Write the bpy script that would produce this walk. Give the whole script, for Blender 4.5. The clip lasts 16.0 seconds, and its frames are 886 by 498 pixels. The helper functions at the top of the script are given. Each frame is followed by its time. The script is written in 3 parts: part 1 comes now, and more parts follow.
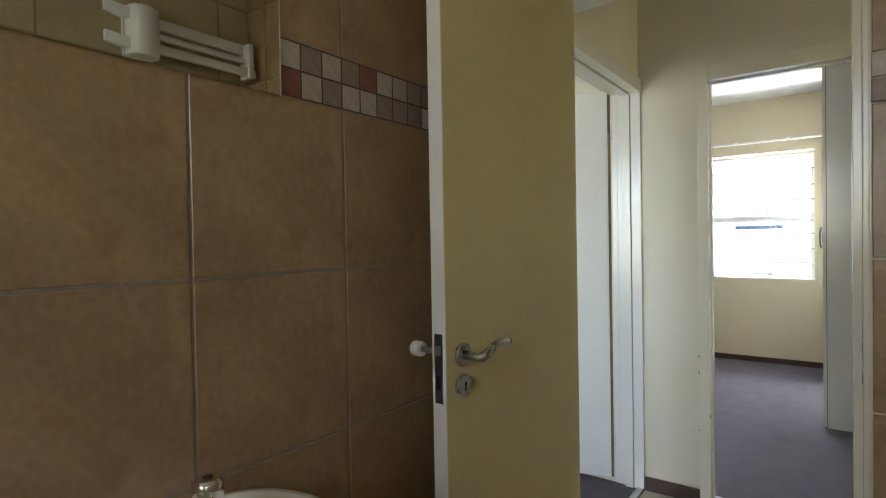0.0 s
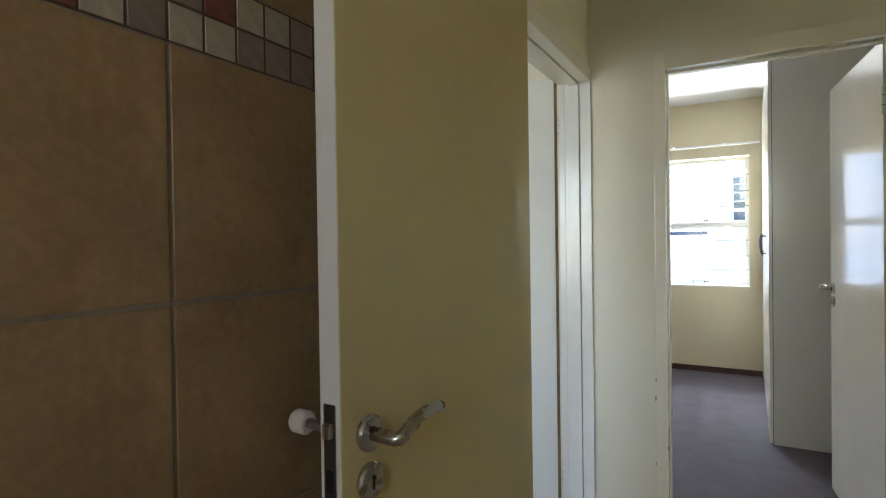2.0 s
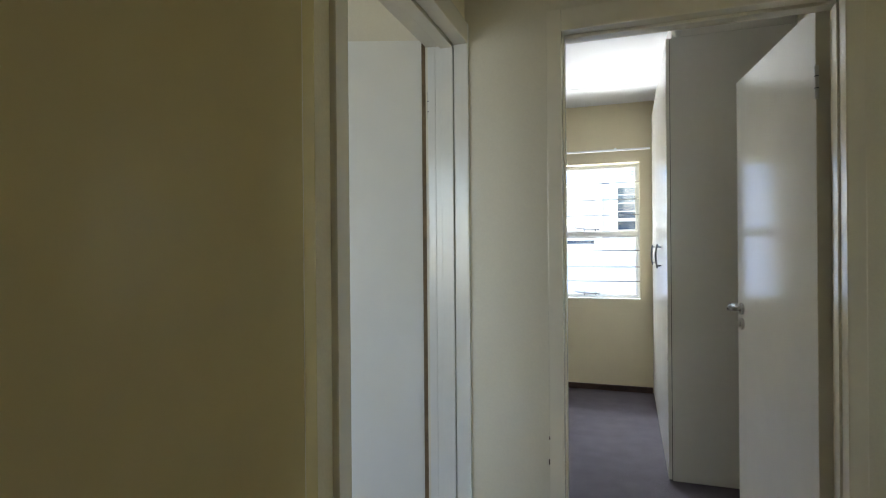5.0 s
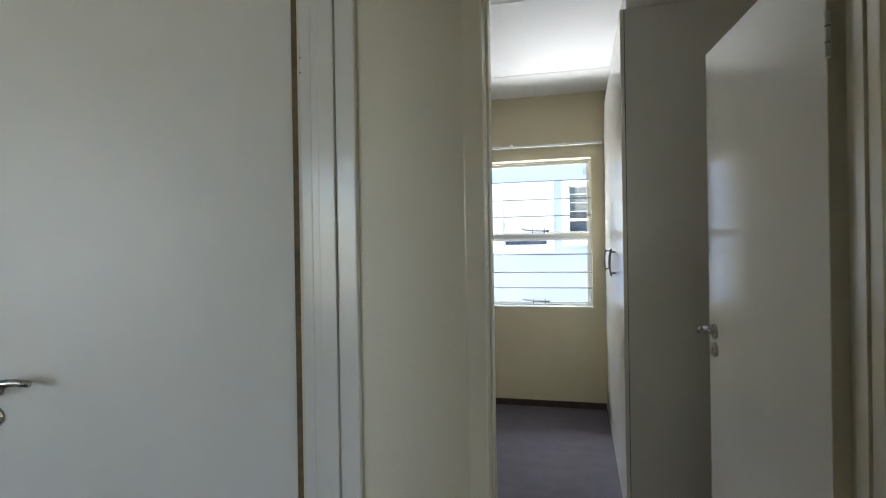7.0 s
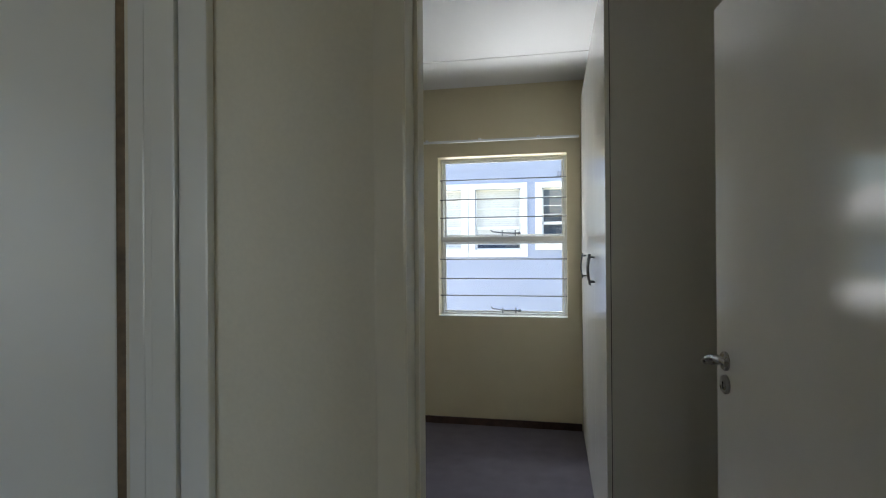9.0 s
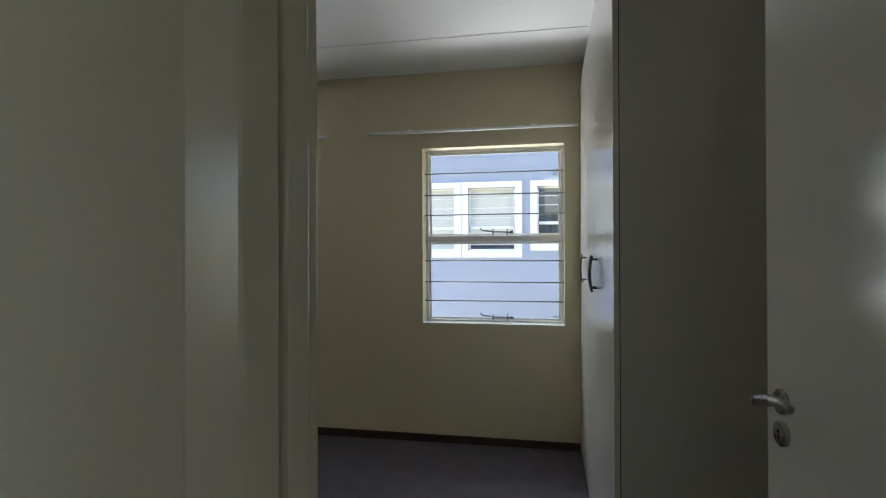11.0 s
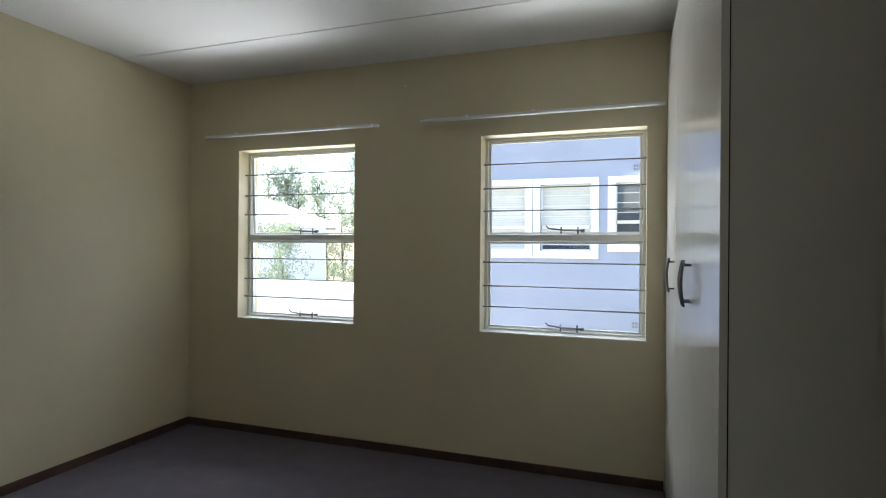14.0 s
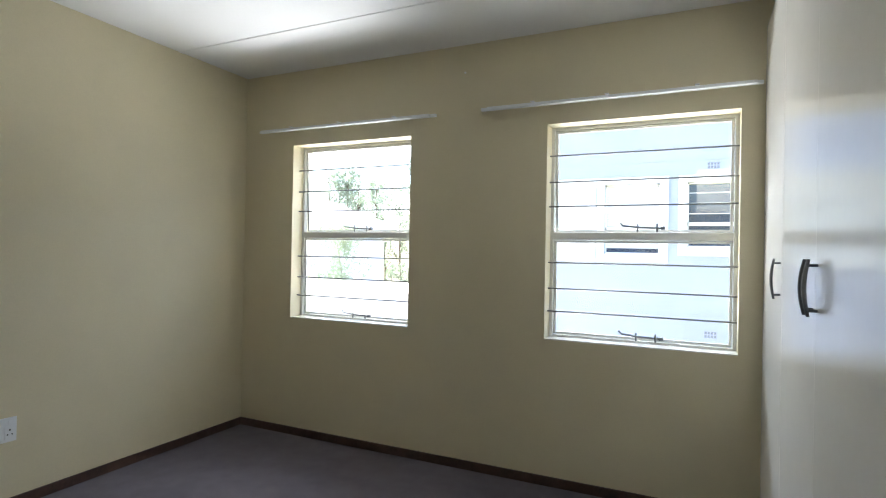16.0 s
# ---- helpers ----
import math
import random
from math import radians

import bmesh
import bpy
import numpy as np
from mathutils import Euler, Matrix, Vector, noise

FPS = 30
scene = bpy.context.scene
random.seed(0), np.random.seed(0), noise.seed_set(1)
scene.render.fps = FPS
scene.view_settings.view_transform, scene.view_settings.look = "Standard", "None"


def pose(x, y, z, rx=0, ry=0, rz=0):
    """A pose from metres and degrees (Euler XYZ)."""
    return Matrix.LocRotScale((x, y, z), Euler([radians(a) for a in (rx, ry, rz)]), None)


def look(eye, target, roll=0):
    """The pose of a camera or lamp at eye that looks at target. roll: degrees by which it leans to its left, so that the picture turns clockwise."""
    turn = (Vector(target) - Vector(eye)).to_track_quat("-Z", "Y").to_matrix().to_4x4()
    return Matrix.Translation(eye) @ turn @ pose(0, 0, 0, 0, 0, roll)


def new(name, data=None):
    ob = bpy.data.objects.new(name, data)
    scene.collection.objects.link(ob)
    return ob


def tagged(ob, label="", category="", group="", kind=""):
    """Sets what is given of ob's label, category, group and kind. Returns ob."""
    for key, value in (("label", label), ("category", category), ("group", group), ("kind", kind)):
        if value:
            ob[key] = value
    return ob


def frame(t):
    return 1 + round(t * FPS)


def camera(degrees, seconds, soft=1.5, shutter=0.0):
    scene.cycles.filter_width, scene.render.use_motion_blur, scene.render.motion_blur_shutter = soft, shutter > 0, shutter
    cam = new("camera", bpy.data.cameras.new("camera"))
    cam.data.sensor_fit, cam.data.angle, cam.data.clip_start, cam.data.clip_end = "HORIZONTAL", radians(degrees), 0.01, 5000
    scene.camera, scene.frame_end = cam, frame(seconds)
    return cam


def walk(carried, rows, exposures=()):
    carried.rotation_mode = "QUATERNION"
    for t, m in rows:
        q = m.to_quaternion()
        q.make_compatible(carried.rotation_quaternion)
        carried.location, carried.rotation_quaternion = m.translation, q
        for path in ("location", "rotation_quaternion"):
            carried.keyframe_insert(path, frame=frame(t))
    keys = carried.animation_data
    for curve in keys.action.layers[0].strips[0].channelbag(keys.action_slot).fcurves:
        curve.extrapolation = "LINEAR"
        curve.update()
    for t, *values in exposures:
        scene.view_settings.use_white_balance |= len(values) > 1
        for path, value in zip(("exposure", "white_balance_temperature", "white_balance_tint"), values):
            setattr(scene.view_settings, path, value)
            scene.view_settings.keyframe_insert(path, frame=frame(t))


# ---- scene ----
cam = camera(78.7, 16.0, soft=1.1)
PATH = [
    (0, (-0.038, 0.382, 1.277), (-1.225, 1.991, 1.243), -1.0),
    (0.5, (-0.088, 0.45, 1.281), (-1.222, 2.098, 1.251), -0.9),
    (1, (-0.118, 0.527, 1.274), (-1.211, 2.202, 1.248), -0.9),
    (1.5, (-0.171, 0.632, 1.279), (-1.223, 2.333, 1.253), -0.8),
    (2, (-0.236, 0.745, 1.293), (-1.224, 2.484, 1.27), -0.8),
    (2.5, (-0.28, 0.827, 1.29), (-1.202, 2.602, 1.27), -0.6),
    (3, (-0.298, 0.916, 1.281), (-1.155, 2.723, 1.268), -0.7),
    (3.5, (-0.312, 1.036, 1.289), (-1.113, 2.869, 1.277), -0.8),
    (4, (-0.327, 1.15, 1.3), (-1.08, 3.002, 1.291), -0.7),
    (6.5, (-0.345, 1.827, 1.335), (-0.859, 3.76, 1.334), -0.7),
    (7, (-0.33, 1.955, 1.348), (-0.823, 3.893, 1.344), -0.9),
    (7.5, (-0.325, 2.07, 1.345), (-0.797, 4.014, 1.343), -0.8),
    (8, (-0.331, 2.19, 1.348), (-0.78, 4.139, 1.351), -0.5),
    (8.5, (-0.336, 2.31, 1.353), (-0.762, 4.264, 1.357), -0.5),
    (9, (-0.335, 2.42, 1.348), (-0.737, 4.379, 1.354), -0.4),
    (9.5, (-0.34, 2.538, 1.359), (-0.72, 4.501, 1.36), -0.3),
    (12, (-0.337, 2.958, 1.34), (-0.744, 4.916, 1.351), 0.0),
    (12.5, (-0.345, 3.028, 1.339), (-0.787, 4.979, 1.347), 0.1),
    (13, (-0.335, 3.112, 1.337), (-0.828, 5.05, 1.35), 0.2),
    (13.5, (-0.332, 3.182, 1.334), (-0.904, 5.098, 1.351), 0.4),
    (14, (-0.334, 3.246, 1.353), (-0.984, 5.138, 1.357), 0.5),
    (14.5, (-0.354, 3.3, 1.318), (-1.063, 5.17, 1.338), 0.8),
    (15, (-0.378, 3.362, 1.315), (-1.141, 5.211, 1.335), 0.9),
    (15.5, (-0.413, 3.414, 1.326), (-1.214, 5.247, 1.339), 1.0),
    (16, (-0.439, 3.475, 1.325), (-1.284, 5.288, 1.338), 1.1),
]
walk(cam, [(t, look(eye, target, roll)) for t, eye, target, roll in PATH],
     exposures=[(0.0, 4.4), (2.0, 4.25), (3.5, 4.0), (4.0, 3.93), (6.5, 3.33), (7.5, 3.13), (8.5, 2.8), (9.5, 2.4), (10.5, 2.28), (12.0, 2.22), (12.5, 2.14), (13.0, 2.1), (13.5, 2.3), (15.0, 2.75), (16.0, 3.2)])

# ---- light ----
world = bpy.data.worlds.new("world")
scene.world = world
world.use_nodes = True
wn = world.node_tree
sky = wn.nodes.new("ShaderNodeTexSky")
sky.sky_type = "NISHITA"
sky.sun_disc = False
sky.sun_elevation = radians(60)
sky.sun_rotation = radians(275)
wn.links.new(sky.outputs[0], wn.nodes["Background"].inputs[0])
wn.nodes["Background"].inputs[1].default_value = 0.12

sun_data = bpy.data.lights.new("sun", "SUN")
sun_data.energy = 3.6
sun_data.angle = radians(0.5)
sun_data.color = (1.0, 0.95, 0.87)
sun = new("sun", sun_data)
sun.matrix_world = look((-10, 0.6, 17.3), (0, 0, 0))


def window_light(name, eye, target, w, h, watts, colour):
    """Daylight by a window: soft lamp at its opening or added unseen outside."""
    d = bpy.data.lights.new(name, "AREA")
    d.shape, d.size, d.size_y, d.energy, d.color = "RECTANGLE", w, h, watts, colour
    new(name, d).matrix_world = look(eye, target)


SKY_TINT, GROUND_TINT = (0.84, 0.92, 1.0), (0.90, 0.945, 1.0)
# Added lamps out of view, standing in for sky and sunlit-ground light indoors.
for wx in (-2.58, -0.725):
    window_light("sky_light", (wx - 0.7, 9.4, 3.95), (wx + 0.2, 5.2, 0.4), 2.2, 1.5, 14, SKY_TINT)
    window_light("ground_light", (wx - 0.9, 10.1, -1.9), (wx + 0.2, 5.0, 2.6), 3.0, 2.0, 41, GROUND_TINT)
window_light("bathroom_window_light", (-0.15, -0.99, 1.75), (0.1, 1.0, 1.5), 0.56, 0.86, 0.34, (1.0, 0.90, 0.74))
window_light("hall_window_light", (2.99, 2.58, 1.5), (0, 2.6, 1.9), 0.8, 1.15, 0.22, (1.0, 0.86, 0.50))
window_light("side_window_light", (-1.95, 0.01, 1.45), (-1.6, 3.0, 1.3), 1.35, 1.2, 1.25, (0.80, 0.88, 1.0))


# ---- materials ----
def material(name, base, rough=0.5, metal=0.0, spread=0.06, scale=3.0, fine=60.0, bump=0.05, stain=None,
             stain_amount=0.0, per_piece=0.0, coat=0.0, rough_spread=0.08):
    """Paint, stone, metal: base colour varied at two scales, with fine relief."""
    m = bpy.data.materials.new(name)
    m.use_nodes = True
    nt = m.node_tree
    n, l = nt.nodes, nt.links
    b = n["Principled BSDF"]
    b.inputs["Metallic"].default_value = metal
    b.inputs["Coat Weight"].default_value = coat
    co = n.new("ShaderNodeTexCoord")
    big = n.new("ShaderNodeTexNoise")
    big.inputs["Scale"].default_value = scale
    big.inputs["Detail"].default_value = 5
    small = n.new("ShaderNodeTexNoise")
    small.inputs["Scale"].default_value = fine
    small.inputs["Detail"].default_value = 3
    for t in (big, small):
        l.new(co.outputs["Object"], t.inputs["Vector"])
    mix = n.new("ShaderNodeMix")
    mix.data_type = "RGBA"
    lo = [c * (1 - spread * 1.6) for c in base]
    hi = [min(1, c * (1 + spread)) for c in base]
    mix.inputs[6].default_value = (*lo, 1)
    mix.inputs[7].default_value = (*hi, 1)
    add = n.new("ShaderNodeMath")
    add.operation = "MULTIPLY_ADD"
    add.inputs[1].default_value = 0.35
    l.new(small.outputs[0], add.inputs[0])
    scaled = n.new("ShaderNodeMath")
    scaled.operation = "MULTIPLY"
    scaled.inputs[1].default_value = 0.65
    l.new(big.outputs[0], scaled.inputs[0])
    l.new(scaled.outputs[0], add.inputs[2])
    ramp = n.new("ShaderNodeMapRange")
    ramp.inputs[1].default_value, ramp.inputs[2].default_value = 0.32, 0.68
    l.new(add.outputs[0], ramp.inputs[0])
    l.new(ramp.outputs[0], mix.inputs[0])
    colour = mix.outputs[2]
    if stain:
        blot = n.new("ShaderNodeTexNoise")
        blot.inputs["Scale"].default_value = scale * 2.2
        blot.inputs["Detail"].default_value = 6
        blot.inputs["Distortion"].default_value = 0.15
        l.new(co.outputs["Object"], blot.inputs["Vector"])
        r2 = n.new("ShaderNodeMapRange")
        r2.inputs[1].default_value, r2.inputs[2].default_value = 0.5, 0.72
        r2.inputs[4].default_value = stain_amount
        l.new(blot.outputs[0], r2.inputs[0])
        m2 = n.new("ShaderNodeMix")
        m2.data_type = "RGBA"
        m2.inputs[7].default_value = (*stain, 1)
        l.new(r2.outputs[0], m2.inputs[0])
        l.new(colour, m2.inputs[6])
        colour = m2.outputs[2]
    if per_piece:
        info = n.new("ShaderNodeObjectInfo")
        r3 = n.new("ShaderNodeMapRange")
        r3.inputs[3].default_value, r3.inputs[4].default_value = 1 - per_piece, 1 + per_piece
        l.new(info.outputs["Random"], r3.inputs[0])
        hsv = n.new("ShaderNodeHueSaturation")
        l.new(r3.outputs[0], hsv.inputs["Value"])
        l.new(colour, hsv.inputs["Color"])
        colour = hsv.outputs[0]
    l.new(colour, b.inputs["Base Color"])
    rr = n.new("ShaderNodeMapRange")
    rr.inputs[3].default_value = max(0.02, rough - rough_spread)
    rr.inputs[4].default_value = min(1, rough + rough_spread)
    l.new(big.outputs[0], rr.inputs[0])
    l.new(rr.outputs[0], b.inputs["Roughness"])
    if bump:
        bp = n.new("ShaderNodeBump")
        bp.inputs["Strength"].default_value = bump
        bp.inputs["Distance"].default_value = 0.004
        l.new(small.outputs[0], bp.inputs["Height"])
        l.new(bp.outputs[0], b.inputs["Normal"])
    return m


PAINT = material("cream_wall_paint", (0.67, 0.595, 0.405), 0.55, spread=0.04, scale=1.5, fine=140, bump=0.12,
                 stain=(0.60, 0.53, 0.37), stain_amount=0.25)
# Cream wall paint, paled to carry the side-room light on the end wall.
PAINT_HALL_LIT = material("lit_hall_paint", (0.71, 0.665, 0.54), 0.5, spread=0.04, scale=1.5, fine=140, bump=0.1,
                      stain=(0.65, 0.60, 0.48), stain_amount=0.25)
CEIL = material("white_ceiling_board", (0.76, 0.755, 0.74), 0.7, spread=0.02, scale=1.2, fine=90, bump=0.05)
ENAMEL = material("white_enamel_paint", (0.77, 0.765, 0.725), 0.2, spread=0.02, scale=4, fine=25, bump=0.012, rough_spread=0.02)
# Cream enamel with yellow bounce light from tiles and hall put into the colour.
ENAMEL_WARMLIT = material("warm_lit_enamel_paint", (0.66, 0.55, 0.27), 0.12, spread=0.03, scale=3, fine=22, bump=0.014, rough_spread=0.02)
DOOR_ENAMEL = material("white_door_gloss_paint", (0.84, 0.82, 0.76), 0.11, spread=0.02, scale=4, fine=9, bump=0.02, rough_spread=0.02)
SATIN_ENAMEL = material("white_door_satin_paint", (0.79, 0.785, 0.75), 0.36, spread=0.02, scale=4, fine=9, bump=0.02, rough_spread=0.05)
# Bare wood brown with the hinge gaps' shadow put into its colour.
GAP_WOOD = material("shadow_gap_wood", (0.20, 0.135, 0.07), 0.6, spread=0.25, scale=12, fine=90, bump=0.1)
CREAM_ENAMEL = material("cream_frame_paint", (0.77, 0.725, 0.61), 0.2, spread=0.03, scale=4, fine=25, bump=0.015, rough_spread=0.03)
LAMINATE = material("white_laminate", (0.82, 0.80, 0.74), 0.20, spread=0.015, scale=3, fine=30, bump=0.01, rough_spread=0.02)
CARPET = material("grey_mauve_carpet", (0.126, 0.110, 0.130), 0.97, spread=0.12, scale=9, fine=420, bump=0.9,
                  stain=(0.115, 0.098, 0.106), stain_amount=0.15)
SKIRT = material("dark_stained_wood", (0.075, 0.040, 0.030), 0.42, spread=0.3, scale=9, fine=60, bump=0.06)
TILE = material("tan_ceramic_tile", (0.36, 0.235, 0.12), 0.34, spread=0.2, scale=6, fine=70, bump=0.06,
                stain=(0.22, 0.115, 0.055), stain_amount=0.6, per_piece=0.05)
GROUT = material("grey_grout", (0.27, 0.225, 0.18), 0.9, spread=0.12, scale=20, fine=200, bump=0.3)
FLOOR_TILE = material("beige_floor_tile", (0.52, 0.44, 0.32), 0.3, spread=0.08, scale=5, fine=60, bump=0.04, per_piece=0.04)
TILE_PALE = material("pale_olive_ceramic_tile", (0.50, 0.43, 0.27), 0.34, spread=0.1, scale=6, fine=70, bump=0.05,
                     stain=(0.40, 0.33, 0.19), stain_amount=0.5, per_piece=0.05)
GROUT_DARK = material("dark_brown_grout", (0.10, 0.065, 0.05), 0.9, spread=0.12, scale=20, fine=200, bump=0.3)
MOS = {"cream": material("cream_mosaic", (0.47, 0.395, 0.32), 0.45, spread=0.12, scale=40, fine=200, per_piece=0.1),
       "taupe": material("taupe_mosaic", (0.27, 0.20, 0.16), 0.45, spread=0.14, scale=40, fine=200, per_piece=0.1),
       "red": material("red_mosaic", (0.20, 0.068, 0.05), 0.42, spread=0.15, scale=40, fine=200, per_piece=0.1)}
STEEL = material("brushed_steel", (0.50, 0.475, 0.44), 0.28, metal=1.0, spread=0.05, scale=30, fine=300, bump=0.02)
DARK_STEEL = material("dark_pewter", (0.20, 0.21, 0.22), 0.35, metal=1.0, spread=0.08, scale=30, fine=300, bump=0.02)
# Bars' shaded look against the bright window is put into this grey.
BAR_BACKLIT = material("backlit_bar_grey", (0.21, 0.215, 0.22), 0.4, spread=0.06, scale=20, fine=200, bump=0.02)
BLACK = material("black_gap", (0.012, 0.011, 0.01), 0.8, spread=0.1, bump=0)
RUBBER = material("white_rubber", (0.72, 0.70, 0.66), 0.6, spread=0.05, scale=40, fine=300)
PLASTIC = material("white_plastic", (0.78, 0.79, 0.80), 0.35, spread=0.02, scale=10, fine=80, bump=0.01)
CERAMIC = material("white_ceramic", (0.82, 0.82, 0.80), 0.08, spread=0.01, scale=6, fine=30, bump=0, rough_spread=0.02)
CHROME = material("chrome", (0.75, 0.75, 0.76), 0.08, metal=1.0, spread=0.02, bump=0, rough_spread=0.03)
STUCCO = material("lavender_plaster", (0.33, 0.36, 0.46), 0.85, spread=0.05, scale=0.7, fine=40, bump=0.25,
                  stain=(0.28, 0.32, 0.42), stain_amount=0.3)
WHITE_PLASTER = material("white_plaster", (0.80, 0.80, 0.78), 0.8, spread=0.03, scale=1.0, fine=40, bump=0.2)
# White house wall, its bluish shade put into the plaster colour.
HOUSE_WALL = material("shaded_white_plaster", (0.58, 0.61, 0.66), 0.85, spread=0.05, scale=0.6, fine=30, bump=0.2)
ROOF = material("pale_roof_sheet", (0.62, 0.60, 0.58), 0.6, spread=0.06, scale=0.8, fine=20)
CONCRETE = material("pale_concrete", (0.58, 0.56, 0.52), 0.85, spread=0.1, scale=0.6, fine=20, bump=0.2)
BLIND = material("pale_blind", (0.62, 0.61, 0.58), 0.6, spread=0.04, scale=8, fine=60)
BARK = material("grey_brown_bark", (0.16, 0.12, 0.09), 0.9, spread=0.3, scale=4, fine=30, bump=0.6)


def leaf_material(name, base):
    """Thin leaves that let some light through."""
    m = material(name, base, 0.6, spread=0.3, scale=1.2, fine=9, bump=0)
    nt = m.node_tree
    out = nt.nodes["Material Output"]
    tr = nt.nodes.new("ShaderNodeBsdfTranslucent")
    tr.inputs[0].default_value = (base[0] * 1.3, base[1] * 1.4, base[2], 1)
    mx = nt.nodes.new("ShaderNodeMixShader")
    mx.inputs[0].default_value = 0.5
    nt.links.new(nt.nodes["Principled BSDF"].outputs[0], mx.inputs[1])
    nt.links.new(tr.outputs[0], mx.inputs[2])
    nt.links.new(mx.outputs[0], out.inputs[0])
    return m


# Both leaf greens are paled: glare and haze put into the colour.
LEAF = leaf_material("glare_pale_leaves", (0.25, 0.285, 0.26))
LEAF_LIGHT = leaf_material("light_green_leaves", (0.20, 0.235, 0.175))
GRASS = material("dry_grass_ground", (0.20, 0.19, 0.11), 0.95, spread=0.25, scale=0.3, fine=8, bump=0.4)
VENT_DARK = material("vent_grey", (0.16, 0.17, 0.2), 0.8, spread=0.1, scale=20)


def glass(name, rough=0.0, tint=(1, 1, 1)):
    m = bpy.data.materials.new(name)
    m.use_nodes = True
    b = m.node_tree.nodes["Principled BSDF"]
    b.inputs["Base Color"].default_value = (*tint, 1)
    b.inputs["Transmission Weight"].default_value = 1
    b.inputs["Roughness"].default_value = rough
    b.inputs["IOR"].default_value = 1.45
    return m


GLASS = glass("window_glass")
FROSTED = glass("frosted_glass", 0.35, (0.97, 0.98, 0.96))
DARK_GLASS = material("dark_window_glass", (0.03, 0.045, 0.07), 0.06, spread=0.1, bump=0, rough_spread=0.02)
MIRROR = material("mirror_silver", (0.86, 0.88, 0.85), 0.015, metal=1.0, spread=0.0, bump=0, rough_spread=0.0)


# ---- mesh helpers ----
def add_box(bm, x0, x1, y0, y1, z0, z1, bevel=0.0, m=None):
    r = bmesh.ops.create_cube(bm, size=1, matrix=Matrix.LocRotScale(
        ((x0 + x1) / 2, (y0 + y1) / 2, (z0 + z1) / 2), None, (abs(x1 - x0), abs(y1 - y0), abs(z1 - z0))))
    vs = r["verts"]
    if bevel:
        es = list({e for v in vs for e in v.link_edges})
        out = bmesh.ops.bevel(bm, geom=es, offset=bevel, segments=2, profile=0.7, affect="EDGES")
        vs = list({v for f in out["faces"] for v in f.verts} | {v for v in vs if v.is_valid})
    if m is not None:
        bmesh.ops.transform(bm, matrix=m, verts=vs)
    return bm


def box(x0, x1, y0, y1, z0, z1, bevel=0.0):
    return add_box(bmesh.new(), x0, x1, y0, y1, z0, z1, bevel)


def tube(points, radius, seg=12, flat=1.0):
    """A round bar along the points, with closed ends. radius: one number, or one for each point."""
    bm = bmesh.new()
    pts = [Vector(p) for p in points]
    rings = []
    side = None
    for i, p in enumerate(pts):
        d = (pts[min(i + 1, len(pts) - 1)] - pts[max(i - 1, 0)]).normalized()
        if side is None:
            side = d.orthogonal().normalized()
            if abs(d.z) < 0.9:
                side = d.cross(Vector((0, 0, 1))).normalized()
        side = (side - d * side.dot(d)).normalized()
        up = d.cross(side)
        r = radius[i] if isinstance(radius, (list, tuple)) else radius
        rings.append([bm.verts.new(p + side * (r * math.cos(2 * math.pi * k / seg)) + up * (r * flat * math.sin(2 * math.pi * k / seg)))
                      for k in range(seg)])
    for a, b in zip(rings, rings[1:]):
        for k in range(seg):
            bm.faces.new((a[k], a[(k + 1) % seg], b[(k + 1) % seg], b[k])).smooth = True
    bm.faces.new(rings[0][::-1])
    bm.faces.new(rings[-1])
    bmesh.ops.recalc_face_normals(bm, faces=bm.faces)
    return bm


def lathe(profile, seg=28, m=None):
    """Profile of (radius, height) turned about z."""
    bm = bmesh.new()
    rings = [[bm.verts.new((r * math.cos(2 * math.pi * k / seg), r * math.sin(2 * math.pi * k / seg), h)) for k in range(seg)]
             for r, h in profile]
    for i, (a, b) in enumerate(zip(rings, rings[1:])):
        steep = abs(profile[i + 1][1] - profile[i][1]) > 1.5 * abs(profile[i + 1][0] - profile[i][0])
        for k in range(seg):
            bm.faces.new((a[k], a[(k + 1) % seg], b[(k + 1) % seg], b[k])).smooth = steep
    bm.faces.new(rings[0][::-1])
    bm.faces.new(rings[-1])
    bmesh.ops.recalc_face_normals(bm, faces=bm.faces)
    if m is not None:
        bmesh.ops.transform(bm, matrix=m, verts=bm.verts)
    return bm


def data_of(name, bm, mat):
    me = bpy.data.meshes.new(name)
    bm.to_mesh(me)
    bm.free()
    me.materials.append(mat)
    return me


def part(name, bm, mat, parent=None, label=""):
    ob = new(name, data_of(name, bm, mat))
    ob.parent = parent
    return tagged(ob, label)


def thing(name, label, category, m=None, group="", kind=""):
    ob = new(name)
    if m is not None:
        ob.matrix_world = m
    return tagged(ob, label, category, group, kind)


def structure(name, bm, mat, label="", category=""):
    return tagged(part(name, bm, mat), label, category, kind="structure")


# ---- plan ----
TILE_X = -0.876          # face of the tiled wall
BATH_R = 0.48            # opposite bathroom wall
BATH_BACK = -1.0
BATH_Y0, BATH_Y1 = 1.87, 2.03
HALL_L = -0.855
HALL_END, BED_Y0 = 3.155, 3.275
WIN_Y0, WIN_Y1 = 6.522, 6.742
BED_L, BED_R = -3.505, 0.50
CEILING = 2.60
DOOR_TOP = 2.0

# floors
structure("floor_bathroom", box(TILE_X - 0.1, BATH_R + 0.1, BATH_BACK - 0.1, 1.95, -0.12, -0.01), GROUT, "grey grout bed of the bathroom floor", "floor")
structure("floor_hall", box(HALL_L - 0.005, 3.0, 1.95, 3.215, -0.12, -0.01), GROUT, "grout bed of the beige tiled hall floor", "floor")
